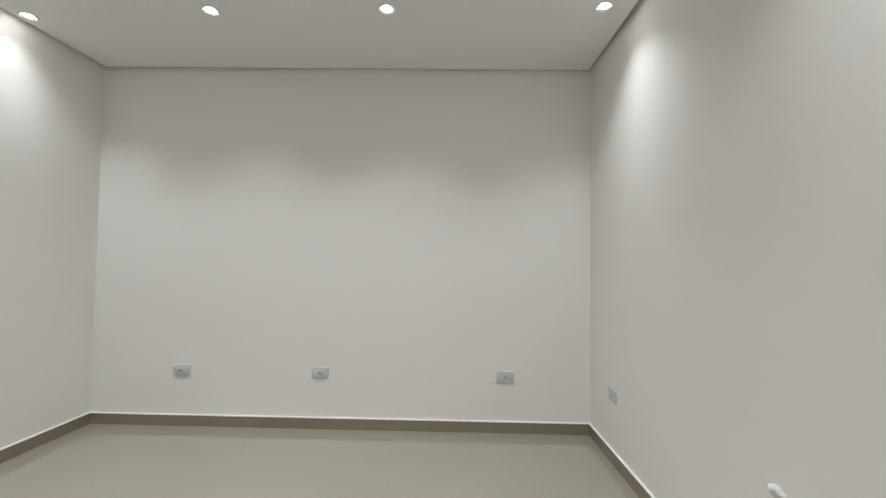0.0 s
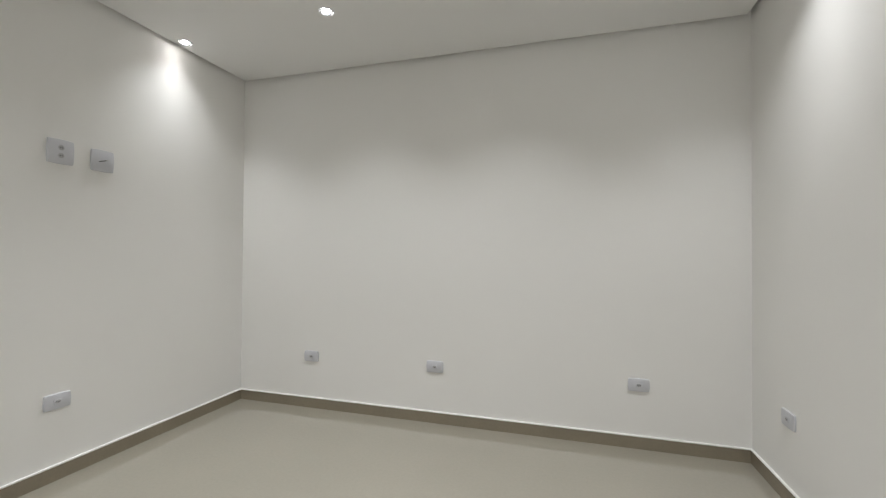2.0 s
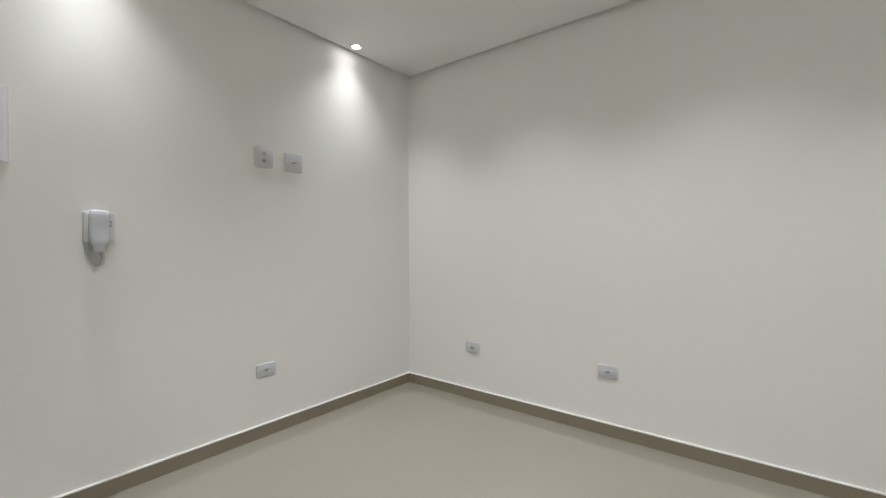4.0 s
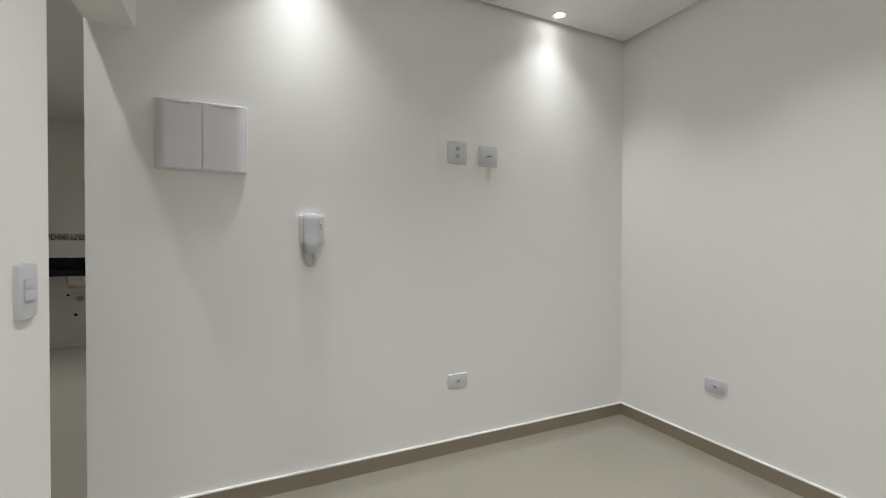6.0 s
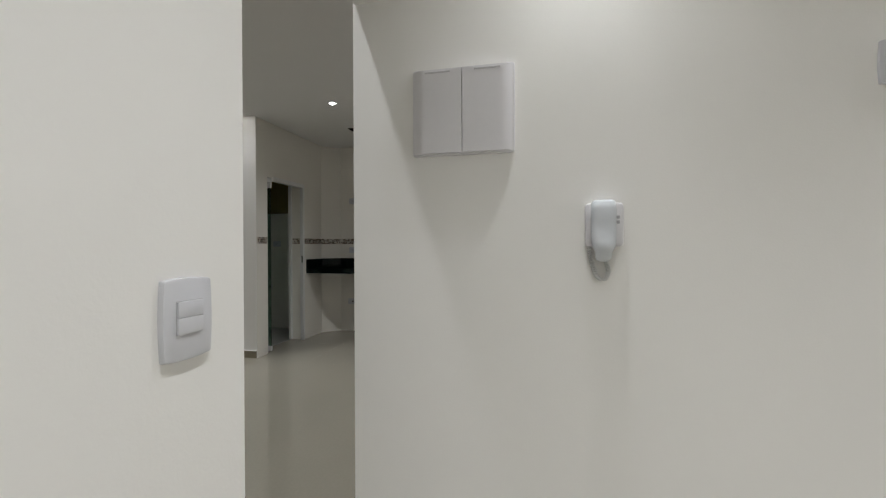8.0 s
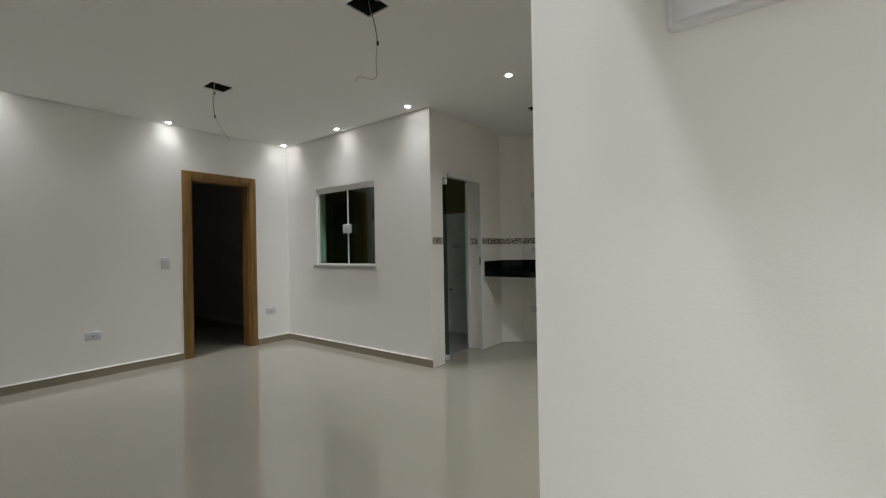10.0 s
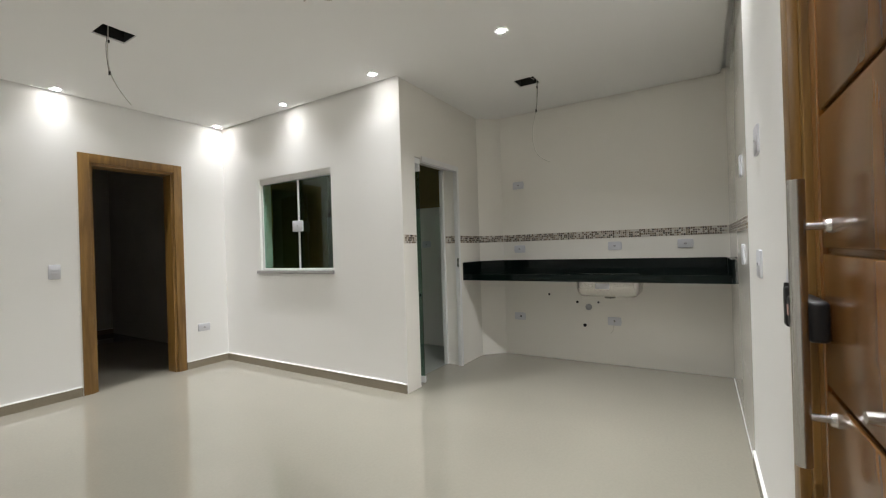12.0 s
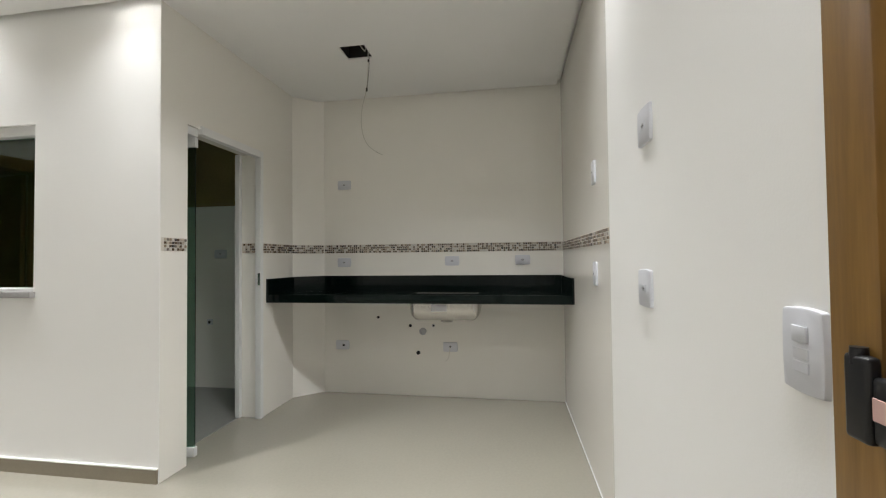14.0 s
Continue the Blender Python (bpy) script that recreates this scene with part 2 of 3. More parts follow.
wall("wall_north", [(XW - T, XE + T, YN, YN + T, 0, TOP)], PAINT, "plain off-white painted bedroom wall with sockets near the floor")
wall("wall_east", [(XE, XE + T, ALC - T, YN, 0, TOP)], PAINT, "plain off-white painted bedroom wall lit by a downlight")
wall("wall_west", [(XW - T, XW, YL, YN, 0, TOP)], PAINT, "off-white painted wall carrying breaker box and intercom")
wall("wall_south_bedroom", [(XW, -1.80, YL + 0.008, YS + 0.024, 2.112, TOP), (-1.80, LE + T, YL, YS, 0, TOP)], PAINT, "off-white painted wall with an open doorway to the living room")
wall("wall_alcove", [(LE + T, XE, ALC - T, ALC, 0, TOP)], PAINT, "plain off-white painted wall closing the bedroom")
wall("wall_living_east", [(LE, LE + T, LS - T, YL, 0, TOP)], PAINT, "plain off-white painted living room wall")
DX0, DX1, DH = -4.564, -3.854, 2.065
wall("wall_living_south", [(XL - T, DX0, LS - T, LS, 0, TOP), (DX1, LE, LS - T, LS, 0, TOP), (DX0, DX1, LS - T, LS, DH, TOP)], PAINT, "off-white painted living room wall around a timber doorway")
WY0, WY1, WZ0, WZ1 = -4.19, -3.11, 1.005, 1.985
wall("wall_window", [(XL - T, XL, LS, WY0, 0, TOP), (XL - T, XL, WY1, KY - 0.17, 0, TOP), (XL - T, XL, WY0, WY1, 0, WZ0), (XL - T, XL, WY0, WY1, WZ1, TOP)], PAINT, "off-white painted wall around a sliding window")
FX0, FX1, FH = -3.665, -2.855, 2.10
wall("wall_living_north", [(KX - T, -5.04, YL + 0.01, YL + T, 0, TOP), (-5.04, FX0, YL, YL + T, 0, TOP), (FX1, XW - T, YL, YL + T, 0, TOP), (FX0, FX1, YL, YL + T, FH, TOP)], PAINT, "off-white painted wall around the timber front door")
BX0, BX1, BH = -6.03, -5.294, 1.995
C = 0.01
wall("wall_kitchen_side", [(KX, BX0 - C, KY - 0.17, KY - C, 0, TOP), (BX1 + C, XL - 0.004, KY - 0.17, KY - C, 0, TOP), (BX0 - C, BX1 + C, KY - 0.17, KY - C, BH + C, TOP)], PAINT, "masonry wall behind white kitchen tiles")
wall("wall_kitchen_back", [(KX - T, KX - C, LS - T, YL + 0.01, 0, TOP)], PAINT, "masonry wall behind white kitchen tiles")
structure("wall_end_trim", box(bmesh.new(), XL - 0.004, XL, KY - 0.17, KY - 0.001, 0, TOP), PAINT, "painted end of the kitchen side wall", "wall")

# kitchen tiles
tb = bmesh.new()
box(tb, KX - C, KX, -2.085, YL, 0, TOP)
box(tb, KX - C, -5.04, YL, YL + 0.01, 0, TOP)
box(tb, -6.493, BX0, KY - C, KY, 0, TOP)
box(tb, BX1, XL - 0.004, KY - C, KY, 0, TOP)
box(tb, BX0, BX1, KY - C, KY, BH, TOP)
box(tb, BX0 - C, BX0, KY - 0.17, KY - C, 0, BH)
box(tb, BX1, BX1 + C, KY - 0.17, KY - C, 0, BH)
box(tb, BX0 - C, BX1 + C, KY - 0.17, KY - C, BH, BH + C)
corner = [(-6.493, KY), (KX, -2.085), (KX, KY)]
lo, hi = [tb.verts.new((x, y, 0)) for x, y in corner], [tb.verts.new((x, y, TOP)) for x, y in corner]
for i in range(3):
    tb.faces.new((lo[i], lo[(i + 1) % 3], hi[(i + 1) % 3], hi[i]))
bmesh.ops.recalc_face_normals(tb, faces=tb.faces[:])
structure("wall_tiles", tb, TILE, "large glossy off-white ceramic kitchen wall tiles", "wall tiles")

structure("trim_kitchen", box(bmesh.new(), -6.68, -5.042, YL - 0.004, YL - 0.0005, 0.0, 0.009), ALU, "white sealant line where kitchen tiles meet the floor", "trim")


def chips(name, runs, z0=1.243, rows=4, pitch=0.0182, chip=0.0150):
    """A band of small mosaic chips along straight runs: start, end, outward normal."""
    verts, faces = [], []
    rnd = random.Random(5)
    for (ax, ay), (bx, by), (nx, ny) in runs:
        length = math.hypot(bx - ax, by - ay)
        ux, uy = (bx - ax) / length, (by - ay) / length
        for i in range(int(length / pitch)):
            for j in range(rows):
                a, z, d = i * pitch + 0.002, z0 + j * pitch + 0.002, 0.0035 + rnd.random() * 0.0015
                k = len(verts)
                for depth, inset in ((0.0002, 0), (d, 0.0012)):
                    for s, t in ((inset, inset), (chip - inset, inset), (chip - inset, chip - inset), (inset, chip - inset)):
                        verts.append((ax + ux * (a + s) + nx * depth, ay + uy * (a + s) + ny * depth, z + t))
                faces += [(k + 4, k + 5, k + 6, k + 7)] + [(k + q, k + (q + 1) % 4, k + 4 + (q + 1) % 4, k + 4 + q) for q in range(4)]
    me = bpy.data.meshes.new(name)
    me.from_pydata(verts, [], faces)
    me.materials.append(MOSAIC)
    bm = bmesh.new()
    bm.from_mesh(me)
    bmesh.ops.recalc_face_normals(bm, faces=bm.faces[:])
    bm.to_mesh(me)
    bm.free()
    return new(name, me)


dg = math.hypot(0.191, 0.205)
nd = (0.205 / dg, 0.191 / dg)
RUNS = [((KX, -2.08), (KX, YL), (1, 0)), ((KX, YL), (-5.045, YL), (0, -1)), ((-6.49, KY), (BX0 - 0.02, KY), (0, 1)), ((BX1 + 0.006, KY), (XL - 0.006, KY), (0, 1)), ((-6.493, KY), (KX, -2.085), nd), ((BX0, KY - 0.04), (BX0, KY - 0.16), (1, 0))]
tagged(chips("mosaic_band", RUNS), "narrow band of small brown, cream and dark mosaic chips", "mosaic band", "", "stuff")
gb = bmesh.new()
for (ax, ay), (bx, by), (nx, ny) in RUNS:
    vs = [gb.verts.new((x + nx * 0.001, y + ny * 0.001, z)) for x, y, z in ((ax, ay, 1.243), (bx, by, 1.243), (bx, by, 1.318), (ax, ay, 1.318))]
    gb.faces.new(vs)
structure("trim_grout", gb, GROUT, "pale grout between the mosaic chips", "grout")


def ceiling(name, rects, holes, mat, label):
    """Plasterboard with a narrow shadow gap along the walls and square cut-outs."""
    bm = bmesh.new()
    for inset, z0, z1 in ((0.032, CEIL, CEIL + 0.05), (0.0, CEIL + 0.05, CEIL + 0.062)):
        for x0, x1, y0, y1, sides in rects:
            a0, a1 = x0 + inset * sides[0], x1 - inset * sides[1]
            b0, b1 = y0 + inset * sides[2], y1 - inset * sides[3]
            inside = [h for h in holes if a0 < h[0] < a1 and b0 < h[1] < b1]
            xs = sorted({a0, a1, *[h[0] - 0.09 for h in inside], *[h[0] + 0.09 for h in inside]})
            ys = sorted({b0, b1, *[h[1] - 0.09 for h in inside], *[h[1] + 0.09 for h in inside]})
            for p, q in zip(xs, xs[1:]):
                for r, s in zip(ys, ys[1:]):
                    if not any(abs((p + q) / 2 - h[0]) < 0.09 and abs((r + s) / 2 - h[1]) < 0.09 for h in inside):
                        box(bm, p, q, r, s, z0, z1)
    return structure(name, bm, mat, label, "ceiling")


HOLES = [(-5.848, -1.457), (-3.515, -1.447), (-3.522, -3.345)]
ceiling("ceiling_bedroom", [(XW, XE, YS, YN, (1, 1, 1, 1)), (LE + T, XE, ALC, YS - 0.0, (1, 1, 1, 0))], [], CEILING, "white plasterboard bedroom ceiling with a shadow gap at the walls")
ceiling("ceiling_living", [(XL, LE, LS, KY, (1, 1, 1, 0)), (KX, LE, KY, YL, (1, 1, 0, 1))], HOLES, CEILING, "white plasterboard ceiling with square lamp cut-outs")
# black lining added in each cut-out, giving the shade inside by colour
for hx, hy in HOLES:
    liner = bmesh.new()
    for a, b, c, d in ((-0.0895, -0.084, -0.0895, 0.0895), (0.084, 0.0895, -0.0895, 0.0895), (-0.084, 0.084, -0.0895, -0.084), (-0.084, 0.084, 0.084, 0.0895)):
        box(liner, hx + a, hx + b, hy + c, hy + d, CEIL + 0.010, TOP - 0.02)
    box(liner, hx - 0.084, hx + 0.084, hy - 0.084, hy + 0.084, TOP - 0.05, TOP - 0.02)
    structure("trim_cutout_shade", liner, DARK_HOLE, "added black lining that darkens a square ceiling cut-out", "ceiling cut-out")
ceiling("ceiling_dark_room", [(-5.25, -2.3, -8.3, LS - T, (0, 0, 0, 0))], [], CEILING, "unlit white ceiling of the room beyond")
structure("ceiling_slab", box(bmesh.new(), -5.25, 1.25, -8.6, 3.25, TOP, TOP + 0.12), CONCRETE, "raw concrete slab above the plasterboard ceilings", "ceiling")
structure("ceiling_slab_kitchen", box(bmesh.new(), -6.9, -5.25, KY - 0.17, 3.25, TOP, TOP + 0.12), CONCRETE, "raw concrete slab above the kitchen ceiling", "ceiling")

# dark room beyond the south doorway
wall("wall_dark_room", [(-5.40, -5.25, -8.45, LS - T, 0, TOP), (-2.3, -2.15, -8.45, LS - T, 0, TOP), (-5.25, -2.3, -8.45, -8.3, 0, TOP)], SHADED_PAINT, "pale wall of an unlit room beyond the doorway")

# service yard behind window and glass door
wall("wall_yard", [(KX - T, XL - T, LS - T, LS, 0, TOP + 0.3)], YARD_PAINT, "olive rendered wall of the dark service yard")
wall("wall_yard_render", [(KX - C, KX + 0.012, LS, KY - 0.17, 1.70, TOP + 0.3)], YARD_PAINT, "olive rendered upper wall of the dark service yard")
wall("wall_yard_tiles", [(KX - C, KX + 0.03, LS, KY - 0.17, 0, 1.70)], TILE, "white tiled lower wall of the service yard")
structure("floor_yard", box(bmesh.new(), KX, XL - T, LS, KY - 0.17, 0.0, 0.004), material("yard_floor_tile", (0.26, 0.26, 0.24), 0.35, vary=0.12, scale=5), "grey floor of the service yard", "floor")


# skirting
def skirting(runs):
    for (ax, ay), (bx, by), (nx, ny) in runs:
        bm, cap = bmesh.new(), bmesh.new()
        x0, x1, y0, y1 = min(ax, bx), max(ax, bx), min(ay, by), max(ay, by)
        d = 0.011
        ex0, ex1 = (x0, x1) if nx == 0 else (min(x0, x0 + nx * d), max(x0, x0 + nx * d))
        ey0, ey1 = (y0, y1) if ny == 0 else (min(y0, y0 + ny * d), max(y0, y0 + ny * d))
        box(bm, ex0, ex1, ey0, ey1, 0, 0.074)
        box(cap, ex0 - 0.002 * abs(nx), ex1 + 0.002 * abs(nx), ey0 - 0.002 * abs(ny), ey1 + 0.002 * abs(ny), 0.074, 0.0825, 0.002, 1)
        structure("baseboard", bm, SKIRT, "low beige porcelain skirting along the wall", "baseboard")
        structure("trim", cap, PAINT, "thin white line on top of the skirting", "trim")


S = 0.011
skirting([((XW, YN), (XE, YN), (0, -1)), ((XW, YL + 0.02), (XW, YN - S), (1, 0)), ((XE, ALC), (XE, YN - S), (-1, 0)), ((-1.80, YS), (LE + T, YS), (0, 1)), ((LE + T, ALC), (LE + T, YL), (1, 0)),
          ((XL, LS), (XL, KY - 0.004), (1, 0)), ((XL + S, LS), (-4.645, LS), (0, 1)), ((-3.77, LS), (LE, LS), (0, 1)), ((LE, LS + S), (LE, YL - S), (-1, 0)),
          ((-5.036, YL), (-3.74, YL), (0, -1)), ((-2.78, YL), (XW, YL), (0, -1)), ((-1.80, YL), (LE, YL), (0, -1)), ((-5.25, -8.3), (-2.3, -8.3), (0, 1))])


# ---- recessed lamps ----
def downlight():
    ob = thing("downlight", "small round white recessed ceiling downlight, switched on", "ceiling lamp", "recessed ceiling downlights")
    ring = bmesh.new()
    outer, inner, lip = [], [], []
    for i in range(28):
        a = 2 * math.pi * i / 28
        c, s = math.cos(a), math.sin(a)
        outer.append(ring.verts.new((0.047 * c, 0.047 * s, 0.0)))
        lip.append(ring.verts.new((0.043 * c, 0.043 * s, -0.005)))
        inner.append(ring.verts.new((0.025 * c, 0.025 * s, -0.001)))
    for i in range(28):
        j = (i + 1) % 28
        ring.faces.new((outer[i], lip[i], lip[j], outer[j]))
        ring.faces.new((lip[i], inner[i], inner[j], lip[j]))
    part("trim_ring", ring, PLASTIC, ob)
    lens = bmesh.new()
    bmesh.ops.create_uvsphere(lens, u_segments=20, v_segments=8, radius=0.0225, matrix=pose(0, 0, -0.002) @ Matrix.Diagonal((1, 1, 0.36, 1)))
    part("lens", lens, LENS, ob, "bright white lens")
    return ob


def spot(name, x, y, watts, beam, smooth):
    li = bpy.data.lights.new(name, "SPOT")
    li.energy, li.color, li.spot_size, li.spot_blend, li.shadow_soft_size = watts, LAMP_COLOUR, radians(beam), 1.0, 0.018
    li.use_nodes = True
    n, l = li.node_tree.nodes, li.node_tree.links
    soft_near = n.new("ShaderNodeLightFalloff")
    soft_near.inputs["Strength"].default_value, soft_near.inputs["Smooth"].default_value = 1.0, smooth
    l.new(soft_near.outputs["Quadratic"], n["Emission"].inputs["Strength"])
    ob = new(name, li)
    ob.location = (x, y, CEIL - 0.012)


# the last two bedroom lamps are unseen, added to raise the general light
BED_LAMPS = [(-2.487, 2.355), (-1.368, 2.293), (-0.36, 2.268), (0.83, 2.235), (-2.475, 0.835), (-1.368, 0.80), (-0.36, 0.80), (0.83, 0.80), (-0.36, -0.72), (0.83, -0.72)]
LIVING_LAMPS = [(-4.975, -4.715), (-4.960, -3.572), (-4.936, -2.427), (-4.914, -1.287), (-4.90, -0.14), (-3.626, -4.735), (-2.28, -4.735), (-3.60, -0.14), (-2.28, -0.14), (-1.03, -2.73)]
first = downlight()
first.matrix_basis = pose(*BED_LAMPS[0], CEIL)
for x, y in BED_LAMPS[1:] + LIVING_LAMPS:
    copy_thing(first, pose(x, y, CEIL))
for x, y in BED_LAMPS:
    spot("bedroom_spot", x, y, BED_WATTS, 111, NEAR_SMOOTH)
for x, y in LIVING_LAMPS:
    spot("living_spot", x, y, LIVING_WATTS, 132, 3.6 * NEAR_SMOOTH)
# unseen fill added to brighten the yard wall dimly, no fitting there
yl = bpy.data.lights.new("yard_fill", "POINT")
yl.energy, yl.color, yl.shadow_soft_size = YARD_WATTS, (0.95, 1.0, 0.9), 0.1
new("yard_fill", yl).location = (-6.05, -2.95, 2.5)


# ---- cover plates ----
NORTH, WEST, EAST, SOUTH = 0, 90, -90, 180


def cover(name, label, category, group, w, h, x, y, z, turn, kind):
    """A moulded wall cover; its front looks along local -y."""
    ob = thing(name, label, category, group, pose(x, y, z, 0, 0, turn))
    part("cover_plate", prism(bmesh.new(), cover_outline(w * 1.03, h * 1.03), 0.0, -0.010, 0.005, 0.004), PLASTIC, ob)
    if kind == "socket":
        part("socket_insert", prism(bmesh.new(), [(-0.019, -0.012), (0.019, -0.012), (0.019, 0.012), (-0.019, 0.012)], -0.009, -0.012, 0.001, 0.001), PLASTIC, ob)
        hexa = [(0.014 * math.cos(a * math.pi / 3), 0.0095 * math.sin(a * math.pi / 3)) for a in range(6)]
        part("socket_recess", prism(bmesh.new(), hexa, -0.0118, -0.0126), GREY_PLASTIC, ob, "grey socket recess")
        for dx, dz in ((-0.007, 0), (0.007, 0), (0, -0.003)):
            part("pin_hole", tube(bmesh.new(), 0.0021, 0.0021, 0.001, pose(dx, -0.0128, dz, 90), 12), DARK_HOLE, ob)
    elif kind == "twin":
        for dz in (0.021, -0.021):
            part("socket_recess", prism(bmesh.new(), [(0.015 * math.cos(a * math.pi / 3), dz + 0.015 * math.sin(a * math.pi / 3)) for a in range(6)], -0.0098, -0.0108), GREY_PLASTIC, ob, "grey socket recess")
            for dx in (-0.005, 0.005):
                part("pin_hole", tube(bmesh.new(), 0.0024, 0.0024, 0.001, pose(dx, -0.0112, dz, 90), 12), DARK_HOLE, ob)
    elif kind == "blank":
        slot = box(bmesh.new(), -0.022, 0.022, -0.0112, -0.0095, -0.0022, 0.0022)
        bmesh.ops.rotate(slot, verts=slot.verts[:], cent=(0, 0, 0), matrix=Matrix.Rotation(radians(-18), 3, "Y"))
        part("cable_slot", slot, DARK_HOLE, ob)
        wire("loose_wire", [(0.014, -0.010, 0.004), (0.018, -0.014, 0.006), (0.026, -0.015, 0.008)], 0.0012, WIRE, ob, "short pale wire end")
    elif kind == "switch":
        # greyer frame gives the shaded gap round the rockers by colour
        part("rocker_frame", prism(bmesh.new(), [(-0.0245, -0.022), (0.0245, -0.022), (0.0245, 0.028), (-0.0245, 0.028)], -0.009, -0.0102), GREY_PLASTIC, ob, "grey rocker frame with the gap's shade in its colour")
        for dz in (0.0152, -0.0092):
            part("rocker", box(bmesh.new(), -0.0235, 0.0235, -0.0138, -0.0095, dz - 0.0121, dz + 0.0121, 0.0012, 2), PLASTIC, ob)
    elif kind == "switch_one":
        # same greyer frame, shade of the rocker gap as colour
        part("rocker_frame", prism(bmesh.new(), [(-0.0165, 0.012), (0.0165, 0.012), (0.0165, 0.037), (-0.0165, 0.037)], -0.009, -0.0102), GREY_PLASTIC, ob, "grey rocker frame with the gap's shade in its colour")
        part("rocker", box(bmesh.new(), -0.0155, 0.0155, -0.0142, -0.0095, 0.0125, 0.0365, 0.0015, 2), PLASTIC, ob)
        for dz in (-0.004, -0.024):
            part("blank_module", box(bmesh.new(), -0.0165, 0.0165, -0.0118, -0.0095, dz - 0.0085, dz + 0.0085, 0.001, 1), PLASTIC, ob, "blank module of the switch")
    elif kind == "cabled":
        part("cable_hole", tube(bmesh.new(), 0.008, 0.008, 0.001, pose(0, -0.0104, 0.004, 90), 16), DARK_HOLE, ob)
        wire("loose_wire", [(0, -0.010, 0.004), (0, -0.03, 0.0), (-0.004, -0.035, -0.04), (-0.012, -0.03, -0.10), (-0.04, -0.025, -0.118)], 0.0022, WIRE, ob, "short grey loose wire")
    elif kind == "cabled_hole":
        part("cable_hole", tube(bmesh.new(), 0.014, 0.014, 0.001, pose(0, -0.0104, 0, 90), 16), DARK_HOLE, ob)
    elif kind == "knockout":
        part("cable_hole", tube(bmesh.new(), 0.011, 0.011, 0.001, pose(0.012, -0.0104, 0, 90), 16), DARK_HOLE, ob)
    return ob


SOCK = "white plastic wall socket plate with one outlet"
for x, z in ((-1.926, 0.399), (-0.914, 0.399), (0.420, 0.395)):
    cover("wall_socket", SOCK + " near the floor", "wall socket", "bedroom sockets", 0.122, 0.080, x, YN, z, NORTH, "socket")
cover("wall_socket", SOCK + " near the bedroom corner", "wall socket", "bedroom sockets", 0.122, 0.080, XE, 2.598, 0.41, EAST, "socket")
cover("wall_socket", "white plastic socket plate below two square wall plates", "wall socket", "bedroom sockets", 0.122, 0.080, XW, 1.712, 0.414, WEST, "socket")
cover("wall_socket", "square white plate with two stacked sockets, high on wall", "wall socket", "", 0.122, 0.128, XW, 1.706, 1.732, WEST, "twin")
cover("blank_plate", "square white blank cover plate with a cable hole", "cover plate", "", 0.122, 0.122, XW, 1.914, 1.727, WEST, "blank")
cover("light_switch", "white double rocker light switch beside the doorway", "light switch", "", 0.0895, 0.1215, -1.668, YS, 1.099, SOUTH, "switch")
cover("light_switch", "white light switch beside the timber doorway", "light switch", "", 0.080, 0.120, -3.606, LS, 1.095, SOUTH, "switch")
for x, z in ((-2.976, 0.406), (-4.831, 0.419)):
    cover("wall_socket", "white plastic socket plate low on the living room wall", "wall socket", "living room sockets", 0.122, 0.080, x, LS, z, SOUTH, "socket")
cover("wall_socket", "square white socket plate high beside the kitchen tiles", "wall socket", "", 0.118, 0.118, -4.52, YL, 1.600, NORTH, "socket")
cover("wall_socket", "square white socket plate beside the kitchen tiles", "wall socket", "", 0.118, 0.118, -4.545, YL, 1.083, NORTH, "socket")
cover("light_switch", "white rocker light switch beside the front door", "light switch", "", 0.088, 0.124, -3.812, YL, 1.043, NORTH, "switch_one")
for z in (1.619, 1.10):
    cover("wall_socket", SOCK + " on glossy kitchen tiles", "wall socket", "kitchen sockets", 0.080, 0.120, -5.35, YL, z, NORTH, "socket")
for y, z, kind in ((-1.89, 1.857, "socket"), (-1.893, 1.160, "socket"), (-0.916, 1.166, "socket"), (-0.319, 1.170, "socket"), (-1.912, 0.424, "knockout"), (-0.939, 0.427, "cabled")):
    cover("wall_socket" if kind == "socket" else "cover_plate", SOCK + " on glossy kitchen tiles" if kind == "socket" else "white cover plate with an open cable hole below counter", "wall socket" if kind == "socket" else "cover plate", "kitchen sockets", 0.122, 0.080, KX, y, z, WEST, kind)

cover("wall_socket", "pale socket plate on the dark service yard tiles", "wall socket", "", 0.122, 0.080, KX + 0.03, -3.102, 1.25, WEST, "socket")
cover("cover_plate", "small pale plate with an open hole on yard tiles", "cover plate", "", 0.055, 0.055, KX + 0.03, -3.213, 0.614, WEST, "cabled_hole")

# crumbled junction on the bedroom's east wall
bm = bmesh.new()
bmesh.ops.create_icosphere(bm, subdivisions=3, radius=0.025, matrix=Matrix.Diagonal((0.7, 1, 0.8, 1)))
for v in bm.verts:
    v.co *= 1 + 0.45 * noise.noise(v.co * 60)
ob = tagged(new("plaster_lump", mesh_of("plaster_lump", bm, BLOTCH, True)), "rough white plaster lump around a wall pipe end", "plaster lump")
ob.location = (XE - 0.012, 1.297, 0.53)


